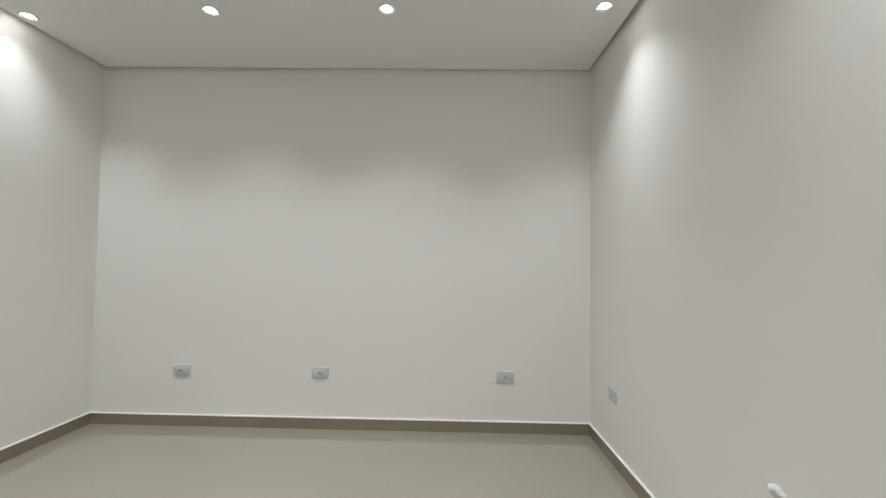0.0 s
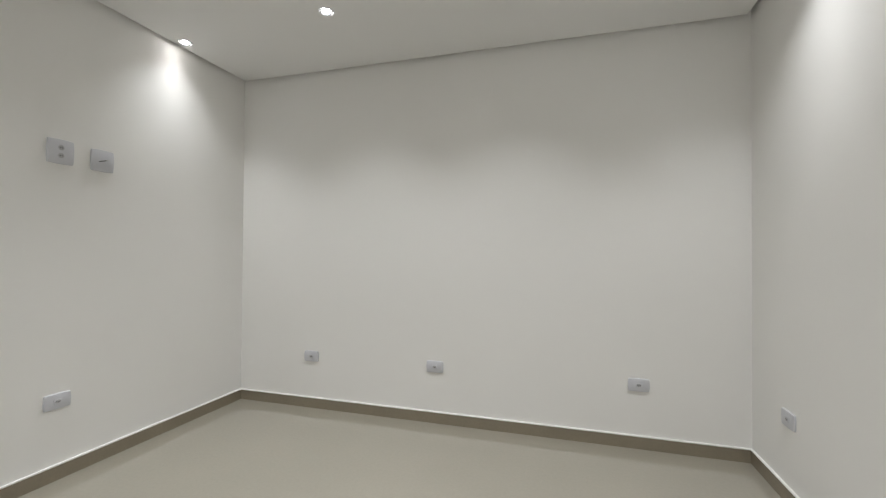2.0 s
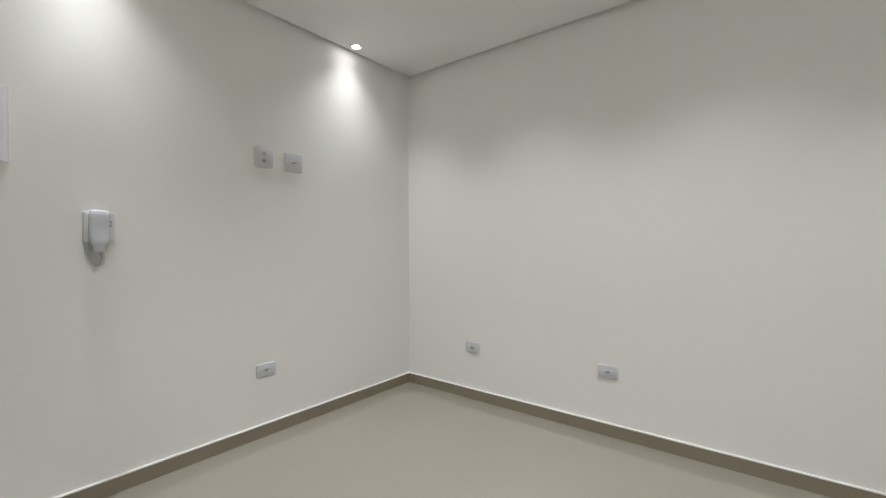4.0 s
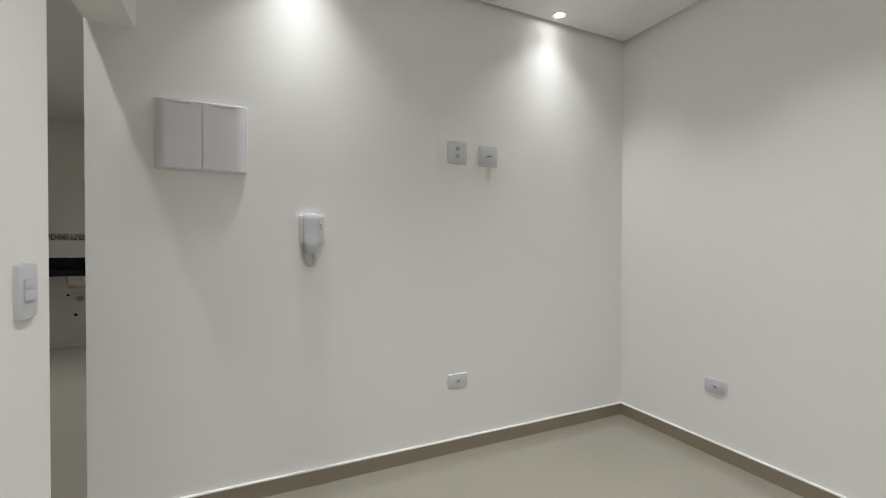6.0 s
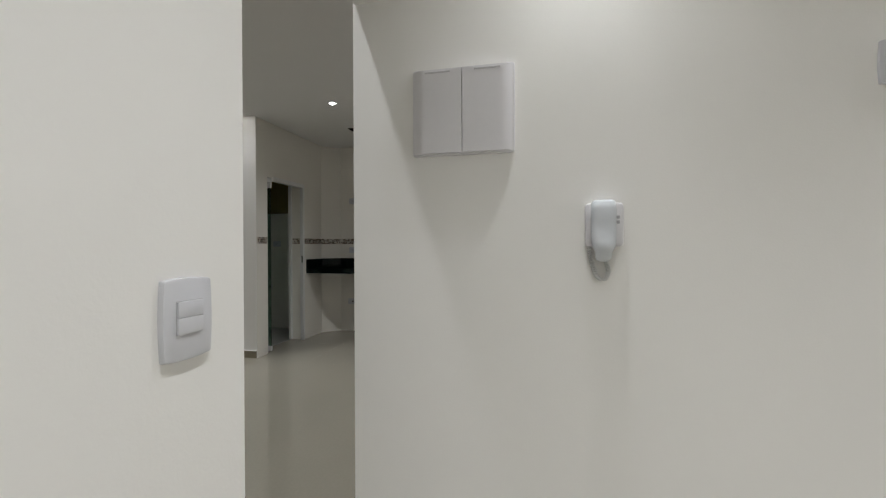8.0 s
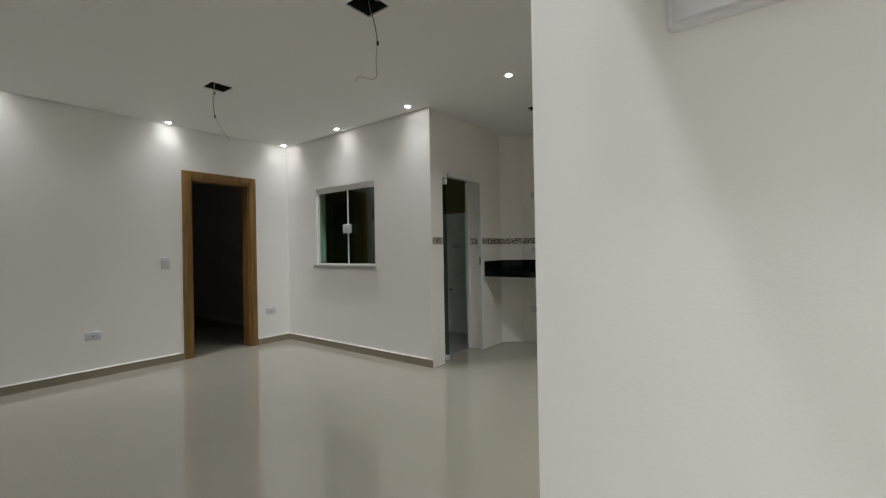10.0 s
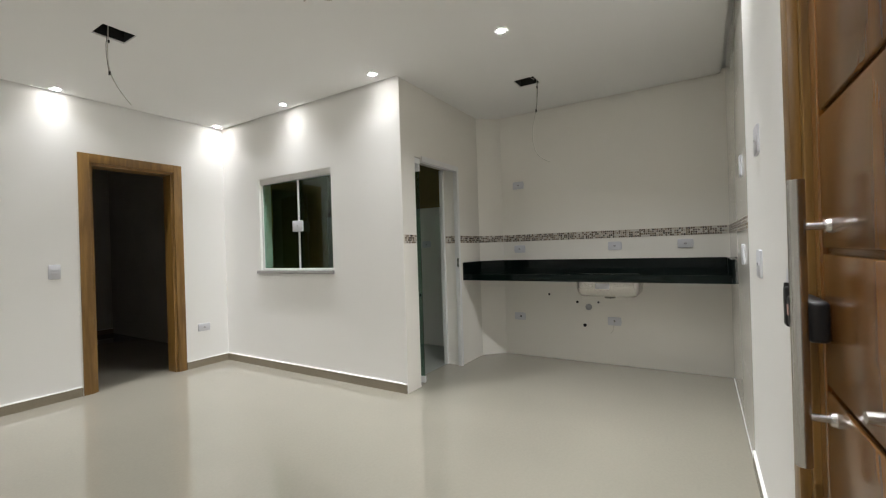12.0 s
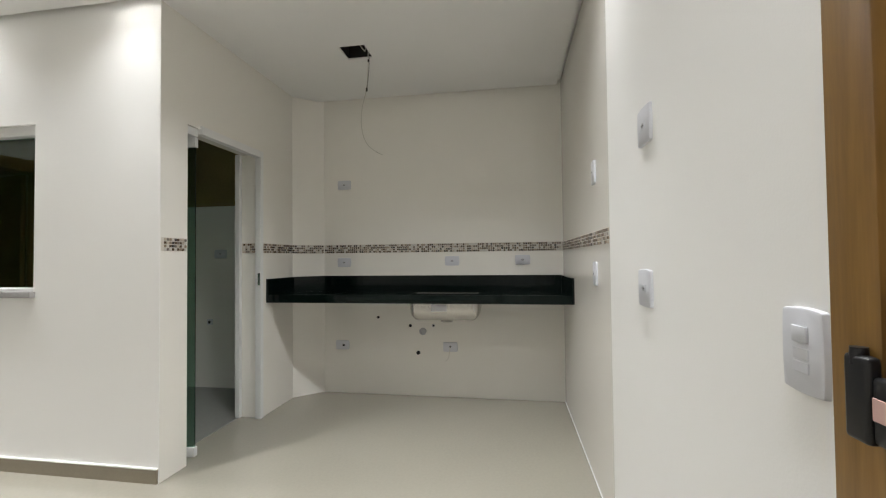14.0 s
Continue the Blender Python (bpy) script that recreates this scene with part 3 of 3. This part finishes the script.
# ---- breaker box ----
box_ob = thing("breaker_box", "white plastic breaker box with two closed doors on wall", "breaker box", "", pose(XW, 0.430, 1.682, 0, 0, WEST))
part("back_frame", prism(bmesh.new(), soft_rect(0.362, 0.308, 40, 48), 0.0, -0.016, 0.006, 0.004), PALE_PLASTIC, box_ob)
for x0, x1 in ((-0.174, -0.0015), (0.0015, 0.174)):
    bm = bmesh.new()
    n = 14
    outline = []
    for i in range(n + 1):
        u = i / n
        px = x0 + (x1 - x0) * u
        edge = abs(px) / 0.174
        depth = -0.027 + 0.012 * max(0, (edge - 0.80) / 0.20) ** 2
        outline.append((px, depth))
    front_lo = [bm.verts.new((px, d, -0.147)) for px, d in outline]
    front_hi = [bm.verts.new((px, d, 0.147)) for px, d in outline]
    back_lo = [bm.verts.new((px, -0.0145, -0.147)) for px, d in outline]
    back_hi = [bm.verts.new((px, -0.0145, 0.147)) for px, d in outline]
    for i in range(n):
        bm.faces.new((front_lo[i], front_lo[i + 1], front_hi[i + 1], front_hi[i]))
        bm.faces.new((back_lo[i], back_lo[i + 1], front_lo[i + 1], front_lo[i]))
        bm.faces.new((front_hi[i], front_hi[i + 1], back_hi[i + 1], back_hi[i]))
    for i in (0, n):
        bm.faces.new((front_lo[i], front_hi[i], back_hi[i], back_lo[i]))
    bmesh.ops.recalc_face_normals(bm, faces=bm.faces[:])
    door = part("box_door", bm, PALE_PLASTIC, box_ob)
    mid = (x0 + x1) / 2
    # flat grey bar, the slot's shade put into its colour
    part("finger_slot", box(bmesh.new(), mid - 0.045, mid + 0.045, -0.0280, -0.0265, 0.134, 0.139), SLOT, door, "narrow grey finger slot")

# ---- intercom ----
ic = thing("intercom", "white wall intercom handset with a coiled cord", "intercom", "", pose(XW, 0.897, 1.275, 0, 0, WEST))
part("wall_base", prism(bmesh.new(), soft_rect(0.118, 0.142, 12), 0.0, -0.026, 0.008, 0.006), PALE_PLASTIC, ic)
bm = bmesh.new()
hs = [(0.018, 0.080, 0.020), (0.030, 0.078, 0.030), (0.036, 0.070, 0.038), (0.0385, 0.050, 0.043), (0.0385, 0.010, 0.040), (0.0385, -0.030, 0.041), (0.0375, -0.055, 0.046), (0.034, -0.072, 0.048), (0.0285, -0.082, 0.044), (0.026, -0.090, 0.039), (0.0255, -0.104, 0.034), (0.020, -0.115, 0.027), (0.010, -0.119, 0.018)]
rings = []
for half, z, depth in hs:
    rings.append([bm.verts.new((half * math.copysign(abs(math.cos(a)) ** 0.6, math.cos(a)) - 0.006, -0.022 - depth * 0.5 - depth * 0.5 * math.copysign(abs(math.sin(a)) ** 0.6, math.sin(a)), z)) for a in [2 * math.pi * k / 20 for k in range(20)]])
for a, b in zip(rings, rings[1:]):
    for k in range(20):
        bm.faces.new((a[k], a[(k + 1) % 20], b[(k + 1) % 20], b[k]))
bm.faces.new(rings[0])
bm.faces.new(rings[-1][::-1])
bmesh.ops.recalc_face_normals(bm, faces=bm.faces[:])
handset = part("handset", bm, GLOSSY_PLASTIC, ic)
for dz in (0.024, 0.008):
    part("call_button", box(bmesh.new(), 0.036, 0.046, -0.0295, -0.026, dz - 0.005, dz + 0.005, 0.001, 1), GREY_PLASTIC, ic, "small grey button")
coil = []
knots = [Vector(q) for q in ((-0.055, 0.05), (-0.056, 0.012), (-0.056, -0.05), (-0.049, -0.115), (-0.030, -0.168), (-0.008, -0.180), (0.004, -0.150), (-0.004, -0.112), (-0.004, -0.09))]
for i in range(1, len(knots) - 2):
    q0, q1, q2, q3 = knots[i - 1:i + 3]
    for k in range(48):
        u = k / 48
        c = 0.5 * (2 * q1 + (q2 - q0) * u + (2 * q0 - 5 * q1 + 4 * q2 - q3) * u * u + (3 * q1 - q0 - 3 * q2 + q3) * u ** 3)
        a = 2 * math.pi * (i * 48 + k) / 6
        coil.append((c.x + 0.008 + 0.0068 * math.cos(a), -0.016 + 0.0068 * math.sin(a), c.y + 0.001 * math.cos(a)))
wire("coiled_cord", coil, 0.0023, CORD, ic, "grey coiled cord hanging in a loop")


# ---- timber doorway to the dark room ----
def casing(name, x0, x1, h, face, front, width, proud, depth, label):
    """Timber lining and architrave of a doorway in a wall along x; front is +1 or -1 along y."""
    ob = thing(name, label, "door frame")
    prouds = proud if isinstance(proud, tuple) else (proud, proud)
    d0, d1 = sorted((face, face - front * depth))
    for a, b, p in ((x0 - width, x0 + 0.006, prouds[0]), (x1 - 0.006, x1 + width, prouds[1])):
        f0, f1 = sorted((face, face + front * p))
        part("architrave", box(bmesh.new(), a, b, f0, f1, 0, h + width, 0.0015, 2), FRAME_WOOD, ob)
    part("head_architrave", box(bmesh.new(), x0 + 0.0065, x1 - 0.0065, f0, f1, h - 0.006, h + width, 0.0015, 2), FRAME_WOOD, ob)
    for a, b in ((x0, x0 + 0.03), (x1 - 0.03, x1)):
        part("jamb", box(bmesh.new(), a, b, d0, d1, 0, h, 0.002, 1), FRAME_WOOD, ob)
    part("head_jamb", box(bmesh.new(), x0 + 0.03, x1 - 0.03, d0, d1, h - 0.03, h, 0.002, 1), FRAME_WOOD, ob)
    return ob


casing("door_frame", DX0, DX1, DH, LS, 1, 0.075, 0.016, T, "honey-brown timber frame of an open doorway to dark room")
leaf = thing("interior_door", "dark timber door standing open into an unlit room", "door", "", pose(DX1 - 0.035, LS - T - 0.02, 0.0, 0, 0, -78))
part("leaf", box(bmesh.new(), 0.0, 0.64, -0.035, 0.0, 0.01, 2.03, 0.003, 1), DOOR_WOOD, leaf)
part("lever", box(bmesh.new(), 0.49, 0.60, -0.085, -0.068, 1.01, 1.03, 0.006, 2), STEEL, leaf, "steel lever handle")
part("lever_stem", tube(bmesh.new(), 0.009, 0.009, 0.05, pose(0.59, -0.055, 1.02, 90), 16), STEEL, leaf)

# ---- front door ----
casing("door_frame", FX0, FX1, FH, YL, -1, 0.070, (0.022, 0.004), T, "honey-brown timber frame of the closed front door")
LY = 0.030
fd = thing("front_door", "closed varnished brown timber front door with panels", "door")
part("leaf", box(bmesh.new(), FX0 + 0.031, FX1 - 0.031, LY + 0.006, LY + 0.045, 0.006, FH - 0.032), DOOR_WOOD, fd)
for a, b in ((FX0 + 0.032, -3.562), (-2.958, FX1 - 0.032)):
    part("stile", box(bmesh.new(), a, b, LY - 0.004, LY + 0.006, 0.006, FH - 0.032, 0.003, 2), DOOR_WOOD, fd)
edges = [0.02, 0.257, 0.557, 0.857, 1.157, 1.457, 1.757, FH - 0.04]
for a, b in zip(edges, edges[1:]):
    part("panel", box(bmesh.new(), -3.554, -2.966, LY - 0.005, LY + 0.0055, a + 0.006, b - 0.006, 0.005, 3), DOOR_WOOD, fd)
pull = part("pull_handle", tube(bmesh.new(), 0.0155, 0.0155, 0.605, pose(-3.485, -0.028, 1.007), 28), STEEL, fd, "long round brushed steel pull bar")
for z in (1.21, 0.81):
    part("standoff", tube(bmesh.new(), 0.008, 0.008, 0.054, pose(-3.485, -0.001, z, 90), 16), STEEL, pull)
    part("rosette", tube(bmesh.new(), 0.016, 0.014, 0.008, pose(-3.485, LY - 0.0085, z, 90), 20), STEEL, pull)
lock = part("rim_lock", box(bmesh.new(), -3.652, -3.496, -0.012, LY - 0.004, 0.962, 1.052, 0.010, 3), BLACK, fd, "black plastic electronic rim lock")
part("strike_box", box(bmesh.new(), -3.692, -3.656, -0.028, -0.0105, 0.968, 1.068, 0.006, 3), BLACK, lock)
part("lock_cover", box(bmesh.new(), -3.656, -3.565, -0.025, -0.011, 0.972, 1.048, 0.006, 3), BLACK, lock)
part("thumb_turn", tube(bmesh.new(), 0.0095, 0.0085, 0.02, pose(-3.678, -0.019, 1.066), 20), BLACK, lock)
part("label_sticker", box(bmesh.new(), -3.652, -3.634, -0.0265, -0.0245, 1.000, 1.025), STICKER, lock, "small pale sticker")
plate = part("latch_plate", box(bmesh.new(), -3.17, -3.13, LY - 0.011, LY - 0.0048, 0.83, 1.03, 0.003, 2), BRASS, fd, "dark bronze latch plate")
part("latch_knob", tube(bmesh.new(), 0.011, 0.009, 0.03, pose(-3.15, LY - 0.025, 0.93, 90), 16), STEEL, plate)

# outside the front door
structure("wall_outside", box(bmesh.new(), -4.2, -2.75, 0.6, 0.7, 0, TOP), PAINT, "plain outer wall beyond the closed front door", "wall")

# ---- window ----
win = thing("window_1", "closed two-pane sliding window with green glass and white frame", "window")
tagged(win, kind="structure")
wx = XL - 0.05
part("window_frame", box(bmesh.new(), wx - 0.03, wx + 0.035, WY0, WY1, 1.925, WZ1, 0.003, 1), ALU, win, "white aluminium head track")
part("window_frame", box(bmesh.new(), wx - 0.03, wx + 0.03, WY0, WY1, 1.021, 1.040, 0.003, 1), ALU, win, "white aluminium bottom track")
for a, b in ((WY0, WY0 + 0.022), (WY1 - 0.012, WY1)):
    part("window_frame", box(bmesh.new(), wx - 0.025, wx + 0.025, a, b, 1.040, 1.925, 0.002, 1), ALU, win)
mid = -3.605
for a, b, off in ((WY0 + 0.02, mid + 0.02, 0.010), (mid - 0.02, WY1 - 0.01, -0.010)):
    pane = part("pane", box(bmesh.new(), wx + off - 0.004, wx + off + 0.004, a, b, 1.036, 1.93), GREEN_GLASS, win, "dark green tempered glass pane", False)
    pane.visible_shadow = False
part("meeting_stile", box(bmesh.new(), wx + 0.015, wx + 0.021, mid - 0.012, mid + 0.012, 1.040, 1.925, 0.001, 1), ALU, win, "thin pale seal where the panes meet")
latch = part("window_latch", box(bmesh.new(), wx + 0.021, wx + 0.045, mid - 0.072, mid + 0.072, 1.405, 1.515, 0.008, 3), PLASTIC, win, "white square window latch")
part("keyhole", tube(bmesh.new(), 0.010, 0.010, 0.006, pose(wx + 0.046, mid + 0.01, 1.462, 0, 90, 0), 16), GREY_PLASTIC, latch)
part("window_sill", box(bmesh.new(), XL - T, XL + 0.028, WY0 - 0.035, WY1 + 0.012, WZ0 - 0.018, WZ0 + 0.0155, 0.003, 2), STONE, win, "speckled grey stone sill")

# ---- glass door to the yard ----
gd = thing("glass_door", "green tempered glass door standing open into the yard", "door", "", pose(-5.395, KY - 0.03, 0, 0, 0, -84))
pane = part("leaf", box(bmesh.new(), 0.0, 0.64, -0.004, 0.004, 0.012, 1.925), GREEN_GLASS, gd, "green glass leaf", False)
pane.visible_shadow = False
for z0, z1 in ((0.006, 0.062), (1.885, 1.945)):
    part("patch_fitting", box(bmesh.new(), -0.006, 0.15, -0.016, 0.016, z0, z1, 0.004, 2), ALU, gd, "white metal patch fitting")
part("pull_knob", tube(bmesh.new(), 0.018, 0.018, 0.07, pose(0.56, 0, 0.72, 90), 20), STEEL, gd)
fr = thing("glass_door_frame", "slim white aluminium frame around the yard doorway", "door frame")
part("side_profile", box(bmesh.new(), BX0 - 0.012, BX0 + 0.024, KY - 0.035, KY + 0.012, 0, BH + 0.02, 0.002, 1), ALU, fr)
part("head_profile", box(bmesh.new(), BX0 + 0.0245, BX1 - 0.10, KY - 0.035, KY + 0.012, BH - 0.03, BH + 0.02, 0.002, 1), ALU, fr)
part("pivot_block", box(bmesh.new(), BX1 - 0.10, BX1, KY - 0.075, KY - 0.012, BH - 0.05, BH, 0.003, 1), ALU, fr)
part("rear_profile", box(bmesh.new(), BX0, BX0 + 0.03, KY - 0.20, KY - 0.16, 0, BH, 0.002, 1), ALU, fr)
part("strike", box(bmesh.new(), BX0 + 0.024, BX0 + 0.028, KY - 0.012, KY + 0.008, 1.0, 1.09, 0.001, 1), STEEL, fr, "small metal strike plate")

# ---- worktop ----
FXE = -6.108
wt = thing("worktop", "polished black granite kitchen worktop with upstand", "worktop")
SX0, SX1, SY0, SY1 = -6.575, -6.245, -1.190, -0.660


def slab(bm, outline, z0, z1):
    lo, hi = [bm.verts.new((x, y, z0)) for x, y in outline], [bm.verts.new((x, y, z1)) for x, y in outline]
    for i in range(len(outline)):
        j = (i + 1) % len(outline)
        bm.faces.new((lo[i], lo[j], hi[j], hi[i]))
    bm.faces.new(lo[::-1])
    bm.faces.new(hi)
    bmesh.ops.recalc_face_normals(bm, faces=bm.faces[:])
    return bm


bm = bmesh.new()
slab(bm, [(FXE, KY + 0.022), (FXE, SY0), (KX + 0.001, SY0), (KX + 0.001, -2.083), (-6.510, KY + 0.022)], 0.900, 0.920)
for a, b, c, d in ((FXE, SX1, SY0, SY1), (SX0, KX + 0.001, SY0, SY1), (FXE, KX + 0.001, SY1, YL - 0.022)):
    slab(bm, [(a, c), (a, d), (b, d), (b, c)], 0.900, 0.920)
part("top_slab", bm, GRANITE, wt, "", False)
part("front_apron", box(bmesh.new(), FXE, FXE + 0.018, KY + 0.022, YL - 0.022, 0.859, 0.922, 0.002, 2), GRANITE, wt)
part("upstand", box(bmesh.new(), KX + 0.001, KX + 0.021, -2.075, YL - 0.022, 0.920, 1.042, 0.002, 1), GRANITE, wt)
part("upstand", box(bmesh.new(), KX + 0.001, FXE + 0.018, YL - 0.021, YL - 0.001, 0.859, 1.042, 0.002, 1), GRANITE, wt)
part("upstand", box(bmesh.new(), -6.485, FXE + 0.018, KY + 0.001, KY + 0.021, 0.859, 1.042, 0.002, 1), GRANITE, wt)
part("upstand", slab(bmesh.new(), [(-6.492, KY + 0.002), (-6.682, -2.084), (-6.666, -2.070), (-6.476, KY + 0.018)], 0.920, 1.042), GRANITE, wt, "", False)

# ---- sink ----
sink = thing("sink", "stainless steel sink bowl set under the granite worktop", "sink")
bm = bmesh.new()
rings = []
cx, cy = (SX0 + SX1) / 2, (SY0 + SY1) / 2
for grow, z in ((0.004, 0.8985), (0.004, 0.80), (-0.004, 0.748), (-0.030, 0.716), (-0.034, 0.718), (-0.010, 0.750), (0.0, 0.80), (0.0, 0.8985)):
    rings.append([bm.verts.new((cx + p[0], cy + p[1], z)) for p in soft_rect(SX1 - SX0 + 2 * grow, SY1 - SY0 + 2 * grow, 9, 48)])
for a, b in zip(rings, rings[1:]):
    for k in range(48):
        bm.faces.new((a[k], a[(k + 1) % 48], b[(k + 1) % 48], b[k]))
bm.faces.new(rings[3])
bm.faces.new(rings[4])
bmesh.ops.recalc_face_normals(bm, faces=bm.faces[:])
part("bowl", bm, STEEL, sink)
part("sticker", box(bmesh.new(), SX1 + 0.0035, SX1 + 0.0065, -1.02, -0.90, 0.785, 0.838), PLASTIC, sink, "pale paper sticker")
part("drain", tube(bmesh.new(), 0.05, 0.04, 0.03, pose(cx, cy, 0.704), 28), STEEL, sink)

# ---- pipe ends under the sink ----
for y, z, r, mat, label in ((-1.58, 0.674, 0.011, DARK_HOLE, "small dark water pipe end in wall tiles"), (-1.29, 0.604, 0.013, DARK_HOLE, "small dark water pipe end in wall tiles"), (-1.084, 0.608, 0.013, DARK_HOLE, "small dark water pipe end in wall tiles"), (-1.221, 0.371, 0.016, DARK_HOLE, "small dark water pipe end in wall tiles"), (-1.179, 0.557, 0.031, GREY_PLASTIC, "grey drain pipe end in wall tiles")):
    ob = thing("pipe_end", label, "pipe", "pipe ends below the sink", pose(KX, y, z))
    ring = bmesh.new()
    for k in range(24):
        a, b = 2 * math.pi * k / 24, 2 * math.pi * (k + 1) / 24
        for q0, q1 in (((r, 0.0), (r, 0.010)), ((r, 0.010), (r * 0.72, 0.011)), ((r * 0.72, 0.011), (r * 0.68, 0.001))):
            ring.faces.new([ring.verts.new((d, rr * math.cos(t), rr * math.sin(t))) for (rr, d), t in ((q0, a), (q0, b), (q1, b), (q1, a))])
    bmesh.ops.remove_doubles(ring, verts=ring.verts[:], dist=0.0002)
    part("sleeve", ring, GREY_PLASTIC if mat is DARK_HOLE and y == -1.084 else mat, ob)
    part("bore", tube(bmesh.new(), r * 0.7, r * 0.7, 0.002, pose(0.0015, 0, 0, 0, 90, 0), 20), DARK_HOLE if r < 0.02 else GREY_PLASTIC, ob)

# ---- loose wires in the ceiling cut-outs ----
for (hx, hy), pts in zip(HOLES, (
        [(-5.86, -1.375, 2.79), (-5.86, -1.372, 2.60), (-5.86, -1.375, 2.48), (-5.86, -1.385, 2.36), (-5.86, -1.430, 2.20), (-5.86, -1.420, 2.04), (-5.86, -1.360, 1.94), (-5.86, -1.275, 1.90)],
        [(-3.50, -1.44, 2.79), (-3.505, -1.43, 2.62), (-3.54, -1.41, 2.50), (-3.55, -1.405, 2.40), (-3.545, -1.42, 2.30), (-3.55, -1.41, 2.21), (-3.53, -1.43, 2.185), (-3.49, -1.47, 2.20), (-3.47, -1.49, 2.205), (-3.46, -1.50, 2.175)],
        [(-3.49, -3.34, 2.79), (-3.49, -3.34, 2.60), (-3.48, -3.345, 2.48), (-3.49, -3.34, 2.36), (-3.53, -3.31, 2.25), (-3.58, -3.28, 2.17)])):
    ob = thing("ceiling_wire", "loose wires hanging from a square ceiling cut-out", "electric wire", "ceiling wires", pose(0, 0, 0))
    wire("cable", pts, 0.0030, WIRE, ob)
    wire("strand", [(x + 0.012, y + 0.012, z) for x, y, z in pts[:3]] + [(pts[3][0] + 0.004, pts[3][1] + 0.003, pts[3][2])], 0.0016, BLACK, ob, "thin dark strand")
    part("connector", tube(bmesh.new(), 0.0065, 0.0065, 0.022, pose(pts[3][0], pts[3][1], pts[3][2]), 12), BLACK, ob, "dark tape joint")
    part("connector", tube(bmesh.new(), 0.0055, 0.0055, 0.018, pose(pts[1][0], pts[1][1], 2.56), 12), BLACK, ob, "dark tape joint")
    wire("strand", [(hx - 0.06, hy + 0.05, 2.79), (hx - 0.05, hy + 0.05, 2.66), (hx - 0.02, hy + 0.06, 2.63), (hx + 0.03, hy + 0.03, 2.66), (hx + 0.05, hy, 2.79)], 0.003, WIRE, ob)
